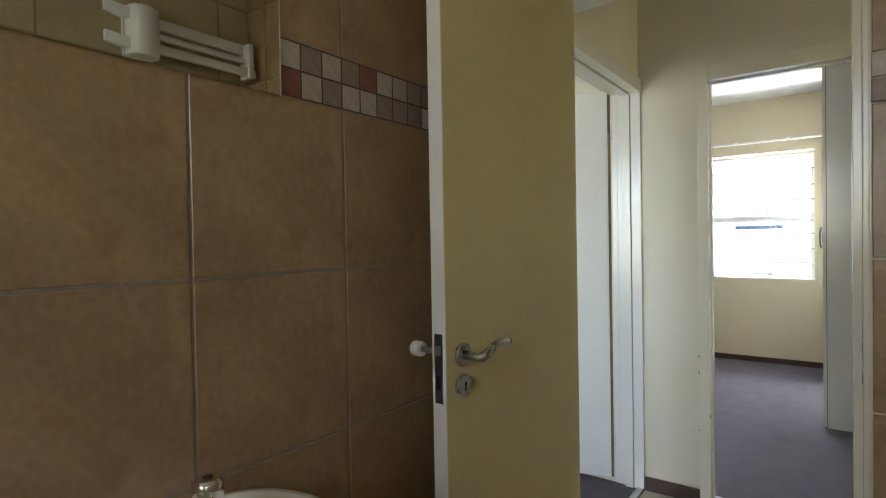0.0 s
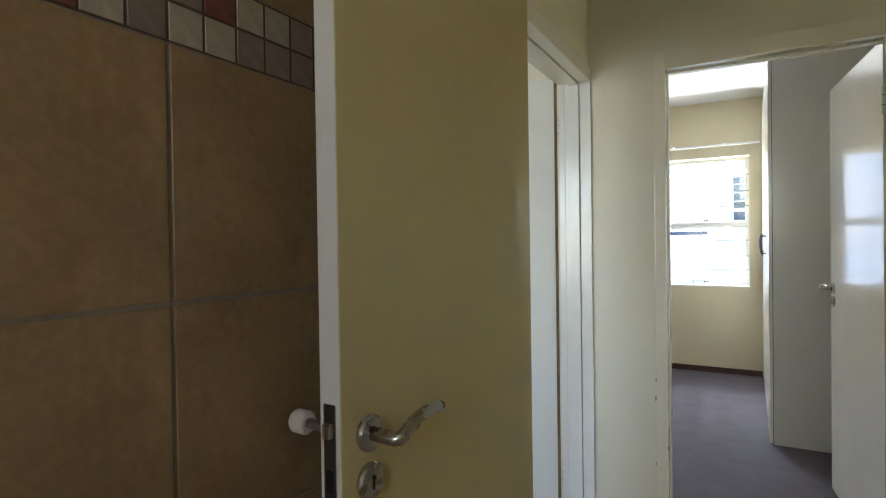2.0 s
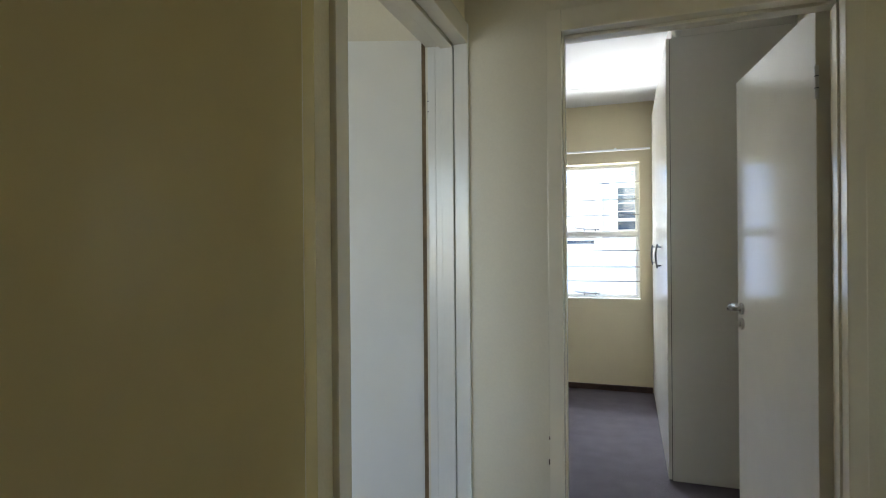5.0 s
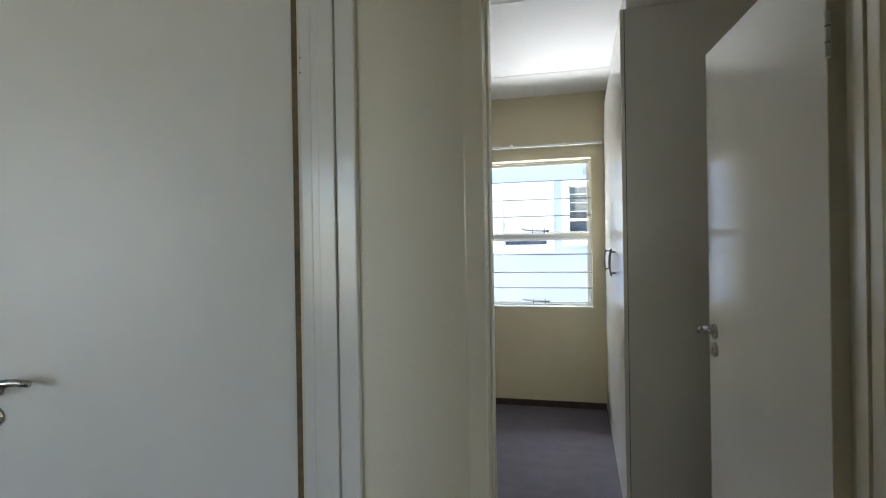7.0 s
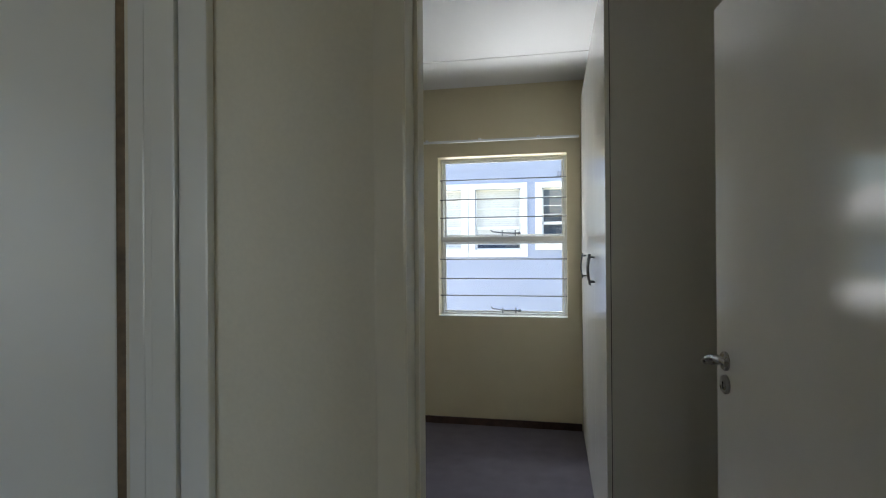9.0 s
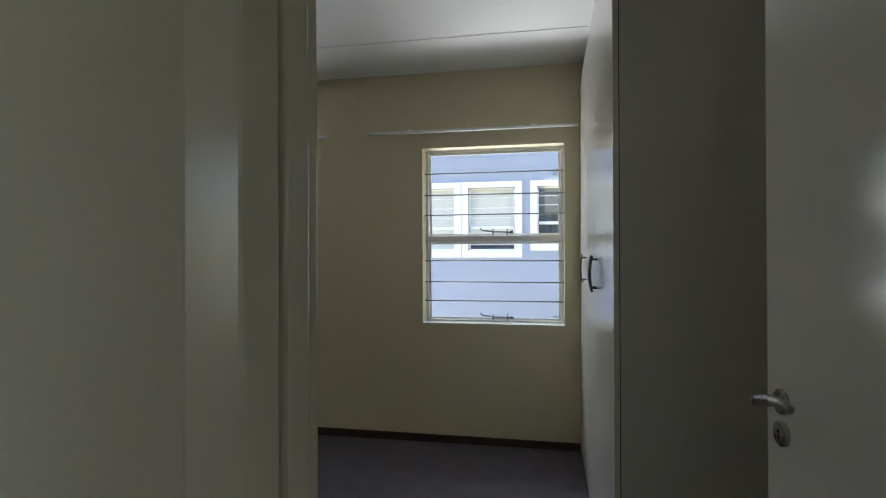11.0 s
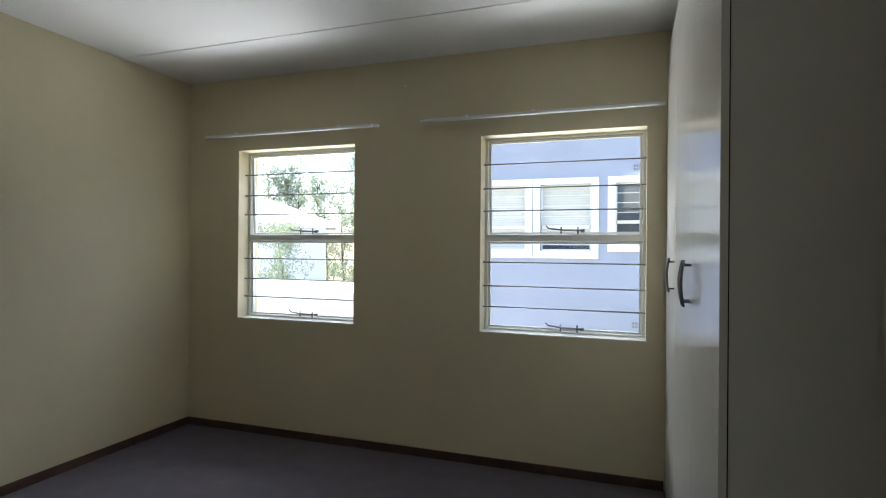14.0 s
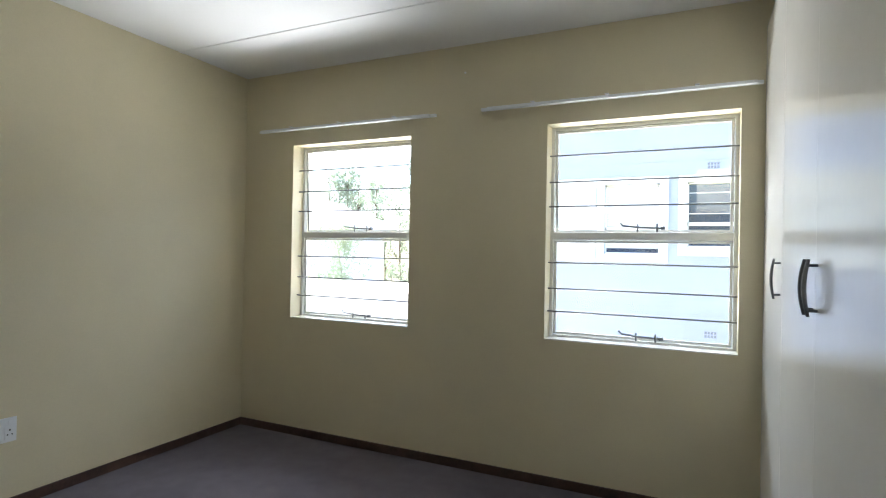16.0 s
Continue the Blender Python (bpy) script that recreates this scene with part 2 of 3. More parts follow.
structure("floor_bedroom", box(BED_L - 0.1, BED_R + 0.1, 3.215, WIN_Y0 + 0.05, -0.12, 0.016), CARPET, "grey mauve cut-pile carpet floor", "carpet")
structure("floor_side_room", box(-4.1, HALL_L - 0.005, 0.0, 3.215, -0.12, 0.0), CARPET, "grey mauve carpet floor of the side room", "carpet")
structure("trim_threshold", box(-0.54, 0.22, 3.195, 3.232, -0.005, 0.019, 0.003), STEEL, "thin metal carpet threshold strip", "threshold")
structure("trim_threshold_2", box(HALL_L - 0.02, HALL_L + 0.012, 2.36, 3.14, -0.005, 0.008, 0.003), STEEL, "thin metal carpet threshold strip", "threshold")

# ceilings
structure("ceiling_bedroom", box(BED_L - 0.1, BED_R + 0.1, BED_Y0 - 0.06, WIN_Y0 + 0.1, CEILING, CEILING + 0.1), CEIL, "white painted ceiling board", "ceiling")
structure("ceiling_bathroom", box(TILE_X - 0.1, BATH_R + 0.1, BATH_BACK - 0.1, 1.95, CEILING, CEILING + 0.1), CEIL, "white bathroom ceiling", "ceiling")
structure("ceiling_hall", box(-4.1, 3.1, 1.95, BED_Y0 - 0.06, CEILING, CEILING + 0.1), CEIL, "white hall ceiling", "ceiling")
structure("ceiling_side_room", box(-4.1, TILE_X - 0.1, -0.1, 1.95, CEILING, CEILING + 0.1), CEIL, "white side room ceiling", "ceiling")
for i, y in enumerate((5.94, 4.74, 3.54)):
    structure(f"trim_ceiling_{i + 1}", box(BED_L, BED_R, y - 0.016, y + 0.016, CEILING - 0.0035, CEILING - 0.0005, 0.0012), CEIL, "white ceiling joint cover strip", "cover strip")


def wall(name, x0, x1, y0, y1, z0=0.0, z1=CEILING, holes=(), along="x", mat=PAINT, label="cream painted plaster wall"):
    """A wall with thickness; holes (a0, a1, z0, z1) go through it along its length."""
    bm = bmesh.new()
    lo, hi = (x0, x1) if along == "x" else (y0, y1)
    cuts = sorted({lo, hi, *[h[0] for h in holes], *[h[1] for h in holes]})
    for a, b in zip(cuts, cuts[1:]):
        inside = [h for h in holes if h[0] <= a + 1e-6 and h[1] >= b - 1e-6]
        spans = [(z0, z1)] if not inside else [(z0, inside[0][2]), (inside[0][3], z1)]
        for c, d in spans:
            if d - c > 1e-4:
                if along == "x":
                    add_box(bm, a, b, y0, y1, c, d)
                else:
                    add_box(bm, x0, x1, a, b, c, d)
    bmesh.ops.remove_doubles(bm, verts=bm.verts, dist=1e-5)
    return structure(name, bm, mat, label, "wall")


W1 = (-3.055, -2.10)
W2 = (-1.213, -0.238)
SILL, LINTEL = 0.84, 2.07
wall("wall_window", BED_L - 0.22, BED_R + 0.22, WIN_Y0, WIN_Y1, -0.1, 2.75,
     holes=[(*W1, SILL, LINTEL), (*W2, SILL, LINTEL)])
wall("wall_bedroom_west", BED_L - 0.22, BED_L, BED_Y0, WIN_Y0, along="y")
wall("wall_bedroom_east", BED_R, BED_R + 0.22, BED_Y0, WIN_Y0, along="y")
wall("wall_hall_end", BED_L - 0.22, 3.1, HALL_END, BED_Y0, holes=[(-0.562, 0.247, 0, 2.03)], mat=PAINT_HALL_LIT, label="cream painted hall wall, paler for the light from the side room")
wall("wall_hall_west", HALL_L - 0.125, HALL_L, 2.03, HALL_END, holes=[(2.296, HALL_END, 0, 2.03)], along="y")
wall("wall_hall_east", 3.0, 3.1, 1.95, HALL_END, holes=[(2.15, 3.0, 0.9, 2.1)], along="y")
wall("wall_hall_south", BATH_R + 0.1, 3.1, 1.93, 2.03)
wall("wall_bathroom_door", TILE_X - 0.125, BATH_R + 0.1, BATH_Y0, BATH_Y1, holes=[(-0.760, 0.014, 0, 2.03)])
wall("wall_bathroom_west", TILE_X - 0.125, TILE_X - 0.0016, BATH_BACK - 0.1, BATH_Y0, along="y", mat=GROUT, label="tan tiled bathroom wall with grey grout joints")
wall("wall_bathroom_east", BATH_R + 0.0016, BATH_R + 0.1, BATH_BACK - 0.1, BATH_Y0, along="y", mat=GROUT, label="tan tiled bathroom wall with grey grout joints")
wall("wall_bathroom_back", TILE_X - 0.0016, BATH_R + 0.0016, BATH_BACK - 0.1, BATH_BACK, holes=[(-0.45, 0.15, 1.3, 2.2)], label="bathroom back wall with a window opening")
wall("wall_side_room_west", -4.2, -4.1, -0.1, BED_Y0, along="y")
wall("wall_side_room_south", -4.1, TILE_X - 0.125, -0.1, 0.0, holes=[(-2.9, -1.5, 0.84, 2.07)])

# skirtings
def skirting(name, x0, x1, y0, y1):
    structure(name, box(x0, x1, y0, y1, 0.0, 0.068, 0.004), SKIRT, "dark stained wooden skirting board", "skirting")


skirting("baseboard_window", BED_L + 0.014, -0.14, WIN_Y0 - 0.014, WIN_Y0)
skirting("baseboard_west", BED_L, BED_L + 0.014, BED_Y0, WIN_Y0)
skirting("baseboard_south", BED_L + 0.014, -0.60, BED_Y0, BED_Y0 + 0.014)
skirting("baseboard_hall", -0.838, -0.585, HALL_END - 0.014, HALL_END)
skirting("baseboard_hall_west", HALL_L, HALL_L + 0.014, 2.05, 2.28)


# ---- steel door frames ----
def door_frame(name, width, depth, m, label, far_lip=0.045, mat=ENAMEL, hinge_mat=None, rebate_mat=None):
    """Pressed steel frame with a rebate on the far side (local y from 0 to depth), opening from 0 to width."""
    th = thing(name, label, "door frame", m, kind="structure")
    lip = 0.014
    top = DOOR_TOP + 0.063
    for a in (1, -1):
        bm = bmesh.new()
        o = 0 if a == 1 else width
        add_box(bm, o - a * 0.046, o + a * 0.001, -lip, 0.035, 0, top, 0.004)
        add_box(bm, o - a * 0.03, o + a * 0.006, 0.038, depth - 0.045, 0, DOOR_TOP - 0.01, 0.003)
        rebate = box(o - a * 0.03, o - a * 0.012, 0.02, depth - 0.002, 0, DOOR_TOP)
        add_box(bm, o - a * (0.012 + far_lip), o - a * 0.011, depth - 0.02, depth + 0.009, 0, top, 0.003)
        jamb = part("jamb", bm, hinge_mat if hinge_mat and a == -1 else mat, th)
        part("rebate", rebate, rebate_mat if rebate_mat and a == -1 else mat, jamb)
    bm = bmesh.new()
    add_box(bm, 0.0012, width - 0.0012, -lip, 0.035, DOOR_TOP - 0.006, top, 0.004)
    add_box(bm, 0.0062, width - 0.0062, 0.038, depth - 0.045, DOOR_TOP - 0.014, DOOR_TOP + 0.03, 0.003)
    add_box(bm, -0.01, width + 0.01, 0.02, depth - 0.002, DOOR_TOP + 0.002, DOOR_TOP + 0.03)
    add_box(bm, -0.0105, width + 0.0105, depth - 0.02, depth + lip, DOOR_TOP + 0.003, top, 0.003)
    part("head", bm, mat, th)
    return th


bed_frame = door_frame("door_frame_1", 0.757, BED_Y0 - HALL_END, pose(-0.536, HALL_END, 0), "cream enamelled steel door frame of the bedroom", mat=CREAM_ENAMEL, rebate_mat=GAP_WOOD)
# Near jamb cream for its shade, hinge jamb white for the side-room light.
side_frame = door_frame("door_frame_2", 0.818, 0.125, pose(HALL_L, 2.322, 0, 0, 0, 90), "white and cream enamelled steel door frame beside the hall corner, two tones for lit and shaded jambs", mat=CREAM_ENAMEL, hinge_mat=ENAMEL, rebate_mat=ENAMEL)
bath_frame = door_frame("door_frame_3", 0.729, 0.16, pose(-0.012, BATH_Y1, 0, 0, 0, 180), "cream enamelled steel bathroom door frame", 0.011, CREAM_ENAMEL, ENAMEL_WARMLIT, ENAMEL_WARMLIT)
plate = part("strike_plate", box(-0.013, -0.0105, 0.118, 0.142, 0.90, 1.08, 0.001), STEEL, bath_frame, "worn steel strike plate")
for z in (0.95, 1.02):
    part("keep_slot", box(-0.0115, -0.0098, 0.124, 0.136, z - 0.012, z + 0.012), BLACK, bath_frame)


for x, z, h in ((-0.584, 0.62, 0.018), (-0.583, 0.70, 0.010), (-0.5365, 0.42, 0.014), (-0.584, 0.35, 0.008)):
    part("paint_chip", box(x + 0.536, x + 0.540, -0.0152, -0.013, z, z + h, 0.0008), SKIRT, bed_frame, "dark paint chip")


# ---- doors ----
def lever_handle(parent, x, z, face, hinge_way, drop=0.068):
    """Lever on a round rose, with a keyhole rose below. face: local y of the door face and its outward sign."""
    y, s = face
    rot = pose(0, 0, 0, -90 * s, 0, 0)
    rose = lathe([(0.026, 0), (0.026, 0.006), (0.0235, 0.009), (0.0105, 0.0095)], m=Matrix.Translation((x, y, z)) @ rot)
    r = part("handle_rose", rose, STEEL, parent, "round brushed steel rose")
    pts = [(x, y + s * 0.006, z), (x, y + s * 0.030, z), (x, y + s * 0.050, z), (x + hinge_way * 0.004, y + s * 0.0555, z + 0.001)]
    for i in range(1, 13):
        u = i / 12
        pts.append((x + hinge_way * (0.004 + 0.112 * u), y + s * (0.0555 - 0.010 * u * u), z + 0.001 + 0.020 * math.sin(math.pi * 0.74 * u ** 0.9)))
    part("lever", tube(pts, [0.0100] * 4 + [0.0104 - 0.0020 * (i / 12) for i in range(1, 13)], 16), STEEL, r)
    k = part("keyhole_rose", lathe([(0.026, 0), (0.026, 0.006), (0.0235, 0.009), (0.006, 0.0092)], m=Matrix.Translation((x, y, z - drop)) @ rot), STEEL, parent)
    bm = lathe([(0.0036, 0.0), (0.0036, 0.0105)], 12, Matrix.Translation((x, y, z - drop + 0.005)) @ rot)
    add_box(bm, x - 0.0013, x + 0.0013, y + s * 0.005, y + s * 0.0103, z - drop - 0.011, z - drop + 0.005)
    part("keyhole", bm, BLACK, k)


def hinge(parent, z, y):
    h = part("hinge", tube([(-0.004, y, z - 0.05), (-0.004, y, z + 0.05)], 0.006, 10), ENAMEL, parent)
    for dz in (-0.018, 0.018):
        part("hinge_joint", tube([(-0.004, y, z + dz - 0.0015), (-0.004, y, z + dz + 0.0015)], 0.0066, 10), DARK_STEEL, h)


def flush_door(name, label, width, m, mat, edge_mat, handle_sides=(1, -1), hinge_y=0.0, hinge_z=(0.22, 1.80), gap=0.003, top=DOOR_TOP - 0.006, hinge_mat=CREAM_ENAMEL, lever_z=1.034, drop=0.068, backset=0.055):
    """Leaf from local x = 0 (hinges) to width, 40 mm thick in y from -0.02 to 0.02."""
    th = thing(name, label, "door", m)
    part("leaf", box(gap, width - 0.0015, -0.0198, 0.0198, 0.022, top, 0.0022), mat, th)
    part("lock_edge", box(width - 0.004, width, -0.0185, 0.0185, 0.024, top - 0.002, 0.001), edge_mat, th, "off-white painted lock edge")
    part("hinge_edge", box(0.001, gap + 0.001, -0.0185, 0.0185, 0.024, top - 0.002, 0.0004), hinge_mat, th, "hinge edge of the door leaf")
    lp = part("lock_plate", box(width - 0.001, width + 0.0016, -0.011, 0.011, 0.925, 1.075, 0.0008), DARK_STEEL, th, "dark steel mortice lock plate")
    part("latch", box(width, width + 0.010, -0.006, 0.007, 1.03, 1.05, 0.002), STEEL, lp)
    part("dead_bolt", box(width, width + 0.003, -0.006, 0.006, 0.955, 0.985, 0.001), BLACK, lp)
    for s in handle_sides:
        lever_handle(th, width - backset, lever_z, (0.0198 * s, s), -1, drop)
    for z in hinge_z:
        hinge(th, z, hinge_y)
    return th


def leaf_pose(hx, hy, ex, ey):
    return pose(hx, hy, 0, 0, 0, math.degrees(math.atan2(ey - hy, ex - hx)))


bath_door = flush_door("bathroom_door", "open glossy cream flush bathroom door with steel lever, yellow bounce light in its colour", 0.605,
                       leaf_pose(-0.687, 1.908, -0.735, 1.305), ENAMEL_WARMLIT, ENAMEL, (1,), -0.02, lever_z=1.024)
# rod and rubber bumper behind the bathroom door
part("bumper_rod", tube([(0.580, -0.0198, 1.030), (0.580, -0.075, 1.030)], 0.0075), STEEL, bath_door, "steel door stop rod")
part("bumper", lathe([(0.013, 0), (0.0175, 0.003), (0.0175, 0.024), (0.0155, 0.027), (0.007, 0.0275)], m=pose(0.580, -0.070, 1.030, 90)), RUBBER, bath_door, "white rubber door stop cap")

bed_door = flush_door("bedroom_door", "open white enamelled flush bedroom door with steel lever", 0.785,
                      leaf_pose(0.218, 3.31, 0.138, 4.09), DOOR_ENAMEL, ENAMEL, (1, -1), 0.02, top=2.03, lever_z=1.04, drop=0.064, backset=0.064)
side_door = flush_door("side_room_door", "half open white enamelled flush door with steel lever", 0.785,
                       leaf_pose(-0.996, 3.175, -1.747, 2.93), SATIN_ENAMEL, ENAMEL, (1, -1), 0.02, gap=0.021, top=2.03, hinge_mat=GAP_WOOD)


# ---- windows ----
def window_unit(name, x0, x1, label):
    th = thing(name, label, "window", kind="structure")
    y = 6.632
    f = 0.019
    fr = bmesh.new()
    add_box(fr, x0, x0 + f, y, y + 0.035, SILL, LINTEL, 0.003)
    add_box(fr, x1 - f, x1, y, y + 0.035, SILL, LINTEL, 0.003)
    add_box(fr, x0 + f, x1 - f, y, y + 0.035, LINTEL - f, LINTEL, 0.003)
    add_box(fr, x0 + f, x1 - f, y, y + 0.035, SILL, SILL + f, 0.003)
    part("window_frame", fr, ENAMEL, th)
    part("transom", box(x0 + f, x1 - f, y - 0.003, y + 0.035, 1.412, 1.456, 0.004), ENAMEL, th)
    for z0, z1 in ((SILL + f, 1.412), (1.456, LINTEL - f)):
        tilt = Matrix.Translation((0, y + 0.01, z1)) @ pose(0, 0, 0, 3.0 if z0 > 1.4 else 1.2) @ Matrix.Translation((0, -y - 0.01, -z1))
        sb = bmesh.new()
        s = 0.015
        a0, a1 = x0 + f + 0.002, x1 - f - 0.002
        for b in ((a0, a0 + s, z0 + 0.002, z1 - 0.002), (a1 - s, a1, z0 + 0.002, z1 - 0.002),
                  (a0 + s, a1 - s, z0 + 0.002, z0 + s), (a0 + s, a1 - s, z1 - s, z1 - 0.002)):
            add_box(sb, b[0], b[1], y + 0.008, y + 0.03, b[2], b[3], 0.002, tilt)
        sash = part("sash", sb, ENAMEL, th)
        g = part("pane", add_box(bmesh.new(), a0 + s - 0.004, a1 - s + 0.004, y + 0.017, y + 0.021, z0 + s - 0.004, z1 - s + 0.004, 0, tilt), GLASS, sash)
        g.visible_shadow = False
        # peg stay on the bottom rail
        xm = (x0 + x1) / 2 + 0.03
        st = part("stay", tube([(xm - 0.12, y - 0.03, z0 + 0.052), (xm - 0.105, y - 0.03, z0 + 0.036), (xm - 0.02, y - 0.026, z0 + 0.026),
                                (xm + 0.095, y - 0.02, z0 + 0.022)], 0.0055, 8), DARK_STEEL, sash, "worn metal casement stay")
        for dx in (-0.03, 0.07):
            part("peg", tube([(xm + dx, y - 0.024, z0 + 0.002), (xm + dx, y - 0.024, z0 + 0.046)], 0.005, 8), DARK_STEEL, st)
        part("stay_knob", tube([(xm + 0.088, y - 0.021, z0 + 0.022), (xm + 0.11, y - 0.02, z0 + 0.024)], 0.010, 10), DARK_STEEL, st)
    return th


for nm, (a, b), lab in (("window_1", W1, "white steel window with tilted top sash"), ("window_2", W2, "white steel two-sash window")):
    window_unit(nm, a, b, lab)
    structure(nm.replace("window", "sill"), box(a, b, WIN_Y0 + 0.002, 6.63, SILL - 0.001, SILL + 0.006, 0.002), ENAMEL, "white painted inner window sill", "window sill")
    grille = thing("burglar_bars", "six thin horizontal steel burglar bars in the window, grey as if backlit", "burglar bars", group="burglar bars in the windows")
    for z in (1.898, 1.745, 1.604, 1.279, 1.129, 0.997):
        part("bar", tube([(a + 0.001, 6.592, z), (b - 0.001, 6.592, z)], 0.0046, 8), BAR_BACKLIT, grille)


def curtain_track(x0, x1, z):
    th = thing("curtain_track", "white double curtain track fixed to the wall", "curtain track", group="curtain tracks")
    for dy, dz in ((0.05, 0.0), (0.085, -0.006)):
        bm = box(x0 + (0.0 if dy < 0.06 else 0.05), x1 - (0 if dy < 0.06 else 0.03), WIN_Y0 - dy - 0.012, WIN_Y0 - dy + 0.012, z + dz - 0.008, z + dz + 0.008, 0.002)
        part("rail", bm, PLASTIC, th)
    for u in (0.22, 0.5, 0.80):
        x = x0 + (x1 - x0) * u
        part("bracket", box(x - 0.011, x + 0.011, WIN_Y0 - 0.1, WIN_Y0, z + 0.008, z + 0.011, 0.001), PLASTIC, th)
    return th


curtain_track(-3.32, -1.90, 2.172)
curtain_track(-1.60, -0.15, 2.176)
tagged(part("wall_plug", lathe([(0.007, 0), (0.006, 0.006)], 12, pose(-1.73, WIN_Y0, 2.43, 90)), PLASTIC), "small pale wall plug above the windows", "wall plug")

# ---- wardrobe ----
WX, WY0, WY1, WZ = -0.135, 4.635, WIN_Y0, 2.46
ward = thing("wardrobe", "tall white laminate built-in wardrobe with three doors", "wardrobe", pose(0, 0, 0))
part("end_panel", box(WX + 0.021, BED_R - 0.002, WY0 + 0.003, WY0 + 0.021, 0.002, WZ, 0.001), LAMINATE, ward)
part("end_panel", box(WX + 0.021, BED_R - 0.002, WY1 - 0.02, WY1 - 0.002, 0.002, WZ), LAMINATE, ward)
part("top_panel", box(WX + 0.021, BED_R - 0.002, WY0 + 0.021, WY1 - 0.02, WZ - 0.018, WZ), LAMINATE, ward)
part("bottom_panel", box(WX + 0.021, BED_R - 0.002, WY0 + 0.021, WY1 - 0.02, 0.08, 0.098), LAMINATE, ward)
part("back_panel", box(BED_R - 0.02, BED_R - 0.002, WY0 + 0.021, WY1 - 0.02, 0.098, WZ - 0.018), LAMINATE, ward)
# Black strip added for the shadow line between doors and carcass.
part("gap_shadow", box(WX + 0.0182, WX + 0.0208, WY0 + 0.003, WY1 - 0.004, 0.012, WZ - 0.002), BLACK, ward, "black strip for the shadow in the gap")
part("plinth", box(WX + 0.05, WX + 0.066, WY0 + 0.022, WY1 - 0.02, 0.002, 0.08), LAMINATE, ward)
part("filler", box(WX + 0.03, BED_R - 0.002, WY0 + 0.008, WY1 - 0.002, WZ + 0.004, CEILING - 0.001, 0.002), LAMINATE, ward, "white filler panel above the wardrobe")
step = (WY1 - WY0) / 3
for i in range(3):
    a = WY0 + i * step
    d = part("wardrobe_door", box(WX, WX + 0.018, a + (0.0, 0.0004, 0.0016)[i], a + step - (0.0004, 0.0016, 0.0016)[i], 0.024, WZ - 0.002, 0.0012), LAMINATE, ward)
    hy = a + (step - 0.028, 0.032, 0.05)[i]
    pts = []
    for k in range(13):
        u = k / 12
        pts.append((WX - 0.022 - 0.010 * math.sin(math.pi * u), hy, 1.168 + 0.158 * u))
    h = part("pull_handle", tube(pts, [0.0038 + 0.0014 * math.sin(math.pi * k / 12) for k in range(13)], 10, 1.3), DARK_STEEL, d, "bowed dark metal pull handle")
    for z in (1.185, 1.309):
        part("handle_foot", tube([(WX + 0.001, hy, z), (WX - 0.025, hy, z)], 0.0045, 10), DARK_STEEL, h)

# ---- socket ----
sock = thing("wall_socket", "white double wall socket outlet above the skirting", "socket", pose(BED_L, 4.975, 0.408))
part("plate", box(0, 0.009, -0.06, 0.06, -0.06, 0.06, 0.003), PLASTIC, sock)
for dy in (-0.032, 0.028):
    s = part("outlet", box(0.009, 0.0125, dy - 0.022, dy + 0.022, -0.045, 0.016, 0.0015), PLASTIC, sock)
    for a, b, r in ((0, 0.0, 0.0045), (-0.010, -0.022, 0.0035), (0.010, -0.022, 0.0035)):
        part("pin_hole", tube([(0.0115, dy + a, b), (0.0132, dy + a, b)], r, 10), BLACK, s)
    part("switch", box(0.009, 0.014, dy - 0.008, dy + 0.008, 0.026, 0.046, 0.002), PLASTIC, sock)

# ---- bathroom things ----
mirror = thing("wall_mirror", "frameless rectangular mirror on the tiled wall", "mirror")
part("mirror_glass", box(TILE_X + 0.0005, TILE_X + 0.0055, -0.35, 1.014, 1.549, 2.30, 0.0012), MIRROR, mirror)
part("mirror_edge", box(TILE_X + 0.0005, TILE_X + 0.005, 1.0142, 1.0165, 1.549, 2.30), CERAMIC, mirror, "pale polished glass edge")

basin = thing("wash_basin", "white ceramic wash basin on the tiled wall", "wash basin", pose(TILE_X + 0.001, 0.695, 0.008))
bm = bmesh.new()
seg = 40
profile = [(0.30, 0.66), (0.62, 0.70), (0.95, 0.82), (1.0, 0.845), (0.985, 0.858), (0.93, 0.858), (0.86, 0.845), (0.70, 0.76), (0.30, 0.735)]
rings = []
for r, z in profile:
    ring = []
    for k in range(seg):
        an = 2 * math.pi * k / seg
        cx, cy = math.cos(an), math.sin(an)
        ring.append(bm.verts.new((max(0.001, 0.20 + 0.22 * r * math.copysign(abs(cx) ** 0.7, cx)), 0.265 * r * math.copysign(abs(cy) ** 0.7, cy), z)))
    rings.append(ring)
for a, b in zip(rings, rings[1:]):
    for k in range(seg):
        bm.faces.new((a[k], a[(k + 1) % seg], b[(k + 1) % seg], b[k])).smooth = True
bm.faces.new(rings[0][::-1])
bm.faces.new(rings[-1])
bmesh.ops.recalc_face_normals(bm, faces=bm.faces)
part("bowl", bm, CERAMIC, basin)
part("pedestal", lathe([(0.09, -0.008), (0.085, 0.02), (0.065, 0.3), (0.075, 0.68)], m=pose(0.17, 0, 0)), CERAMIC, basin)
tap = thing("basin_tap", "chrome pillar tap on the wash basin", "tap", pose(TILE_X + 0.135, 0.78, 0.864))
part("tap_body", lathe([(0.022, 0), (0.022, 0.006), (0.015, 0.012), (0.014, 0.06)]), CHROME, tap)
part("spout", tube([(0, 0, 0.035), (0.05, -0.01, 0.05), (0.09, -0.02, 0.042), (0.095, -0.021, 0.028)], 0.009), CHROME, tap)
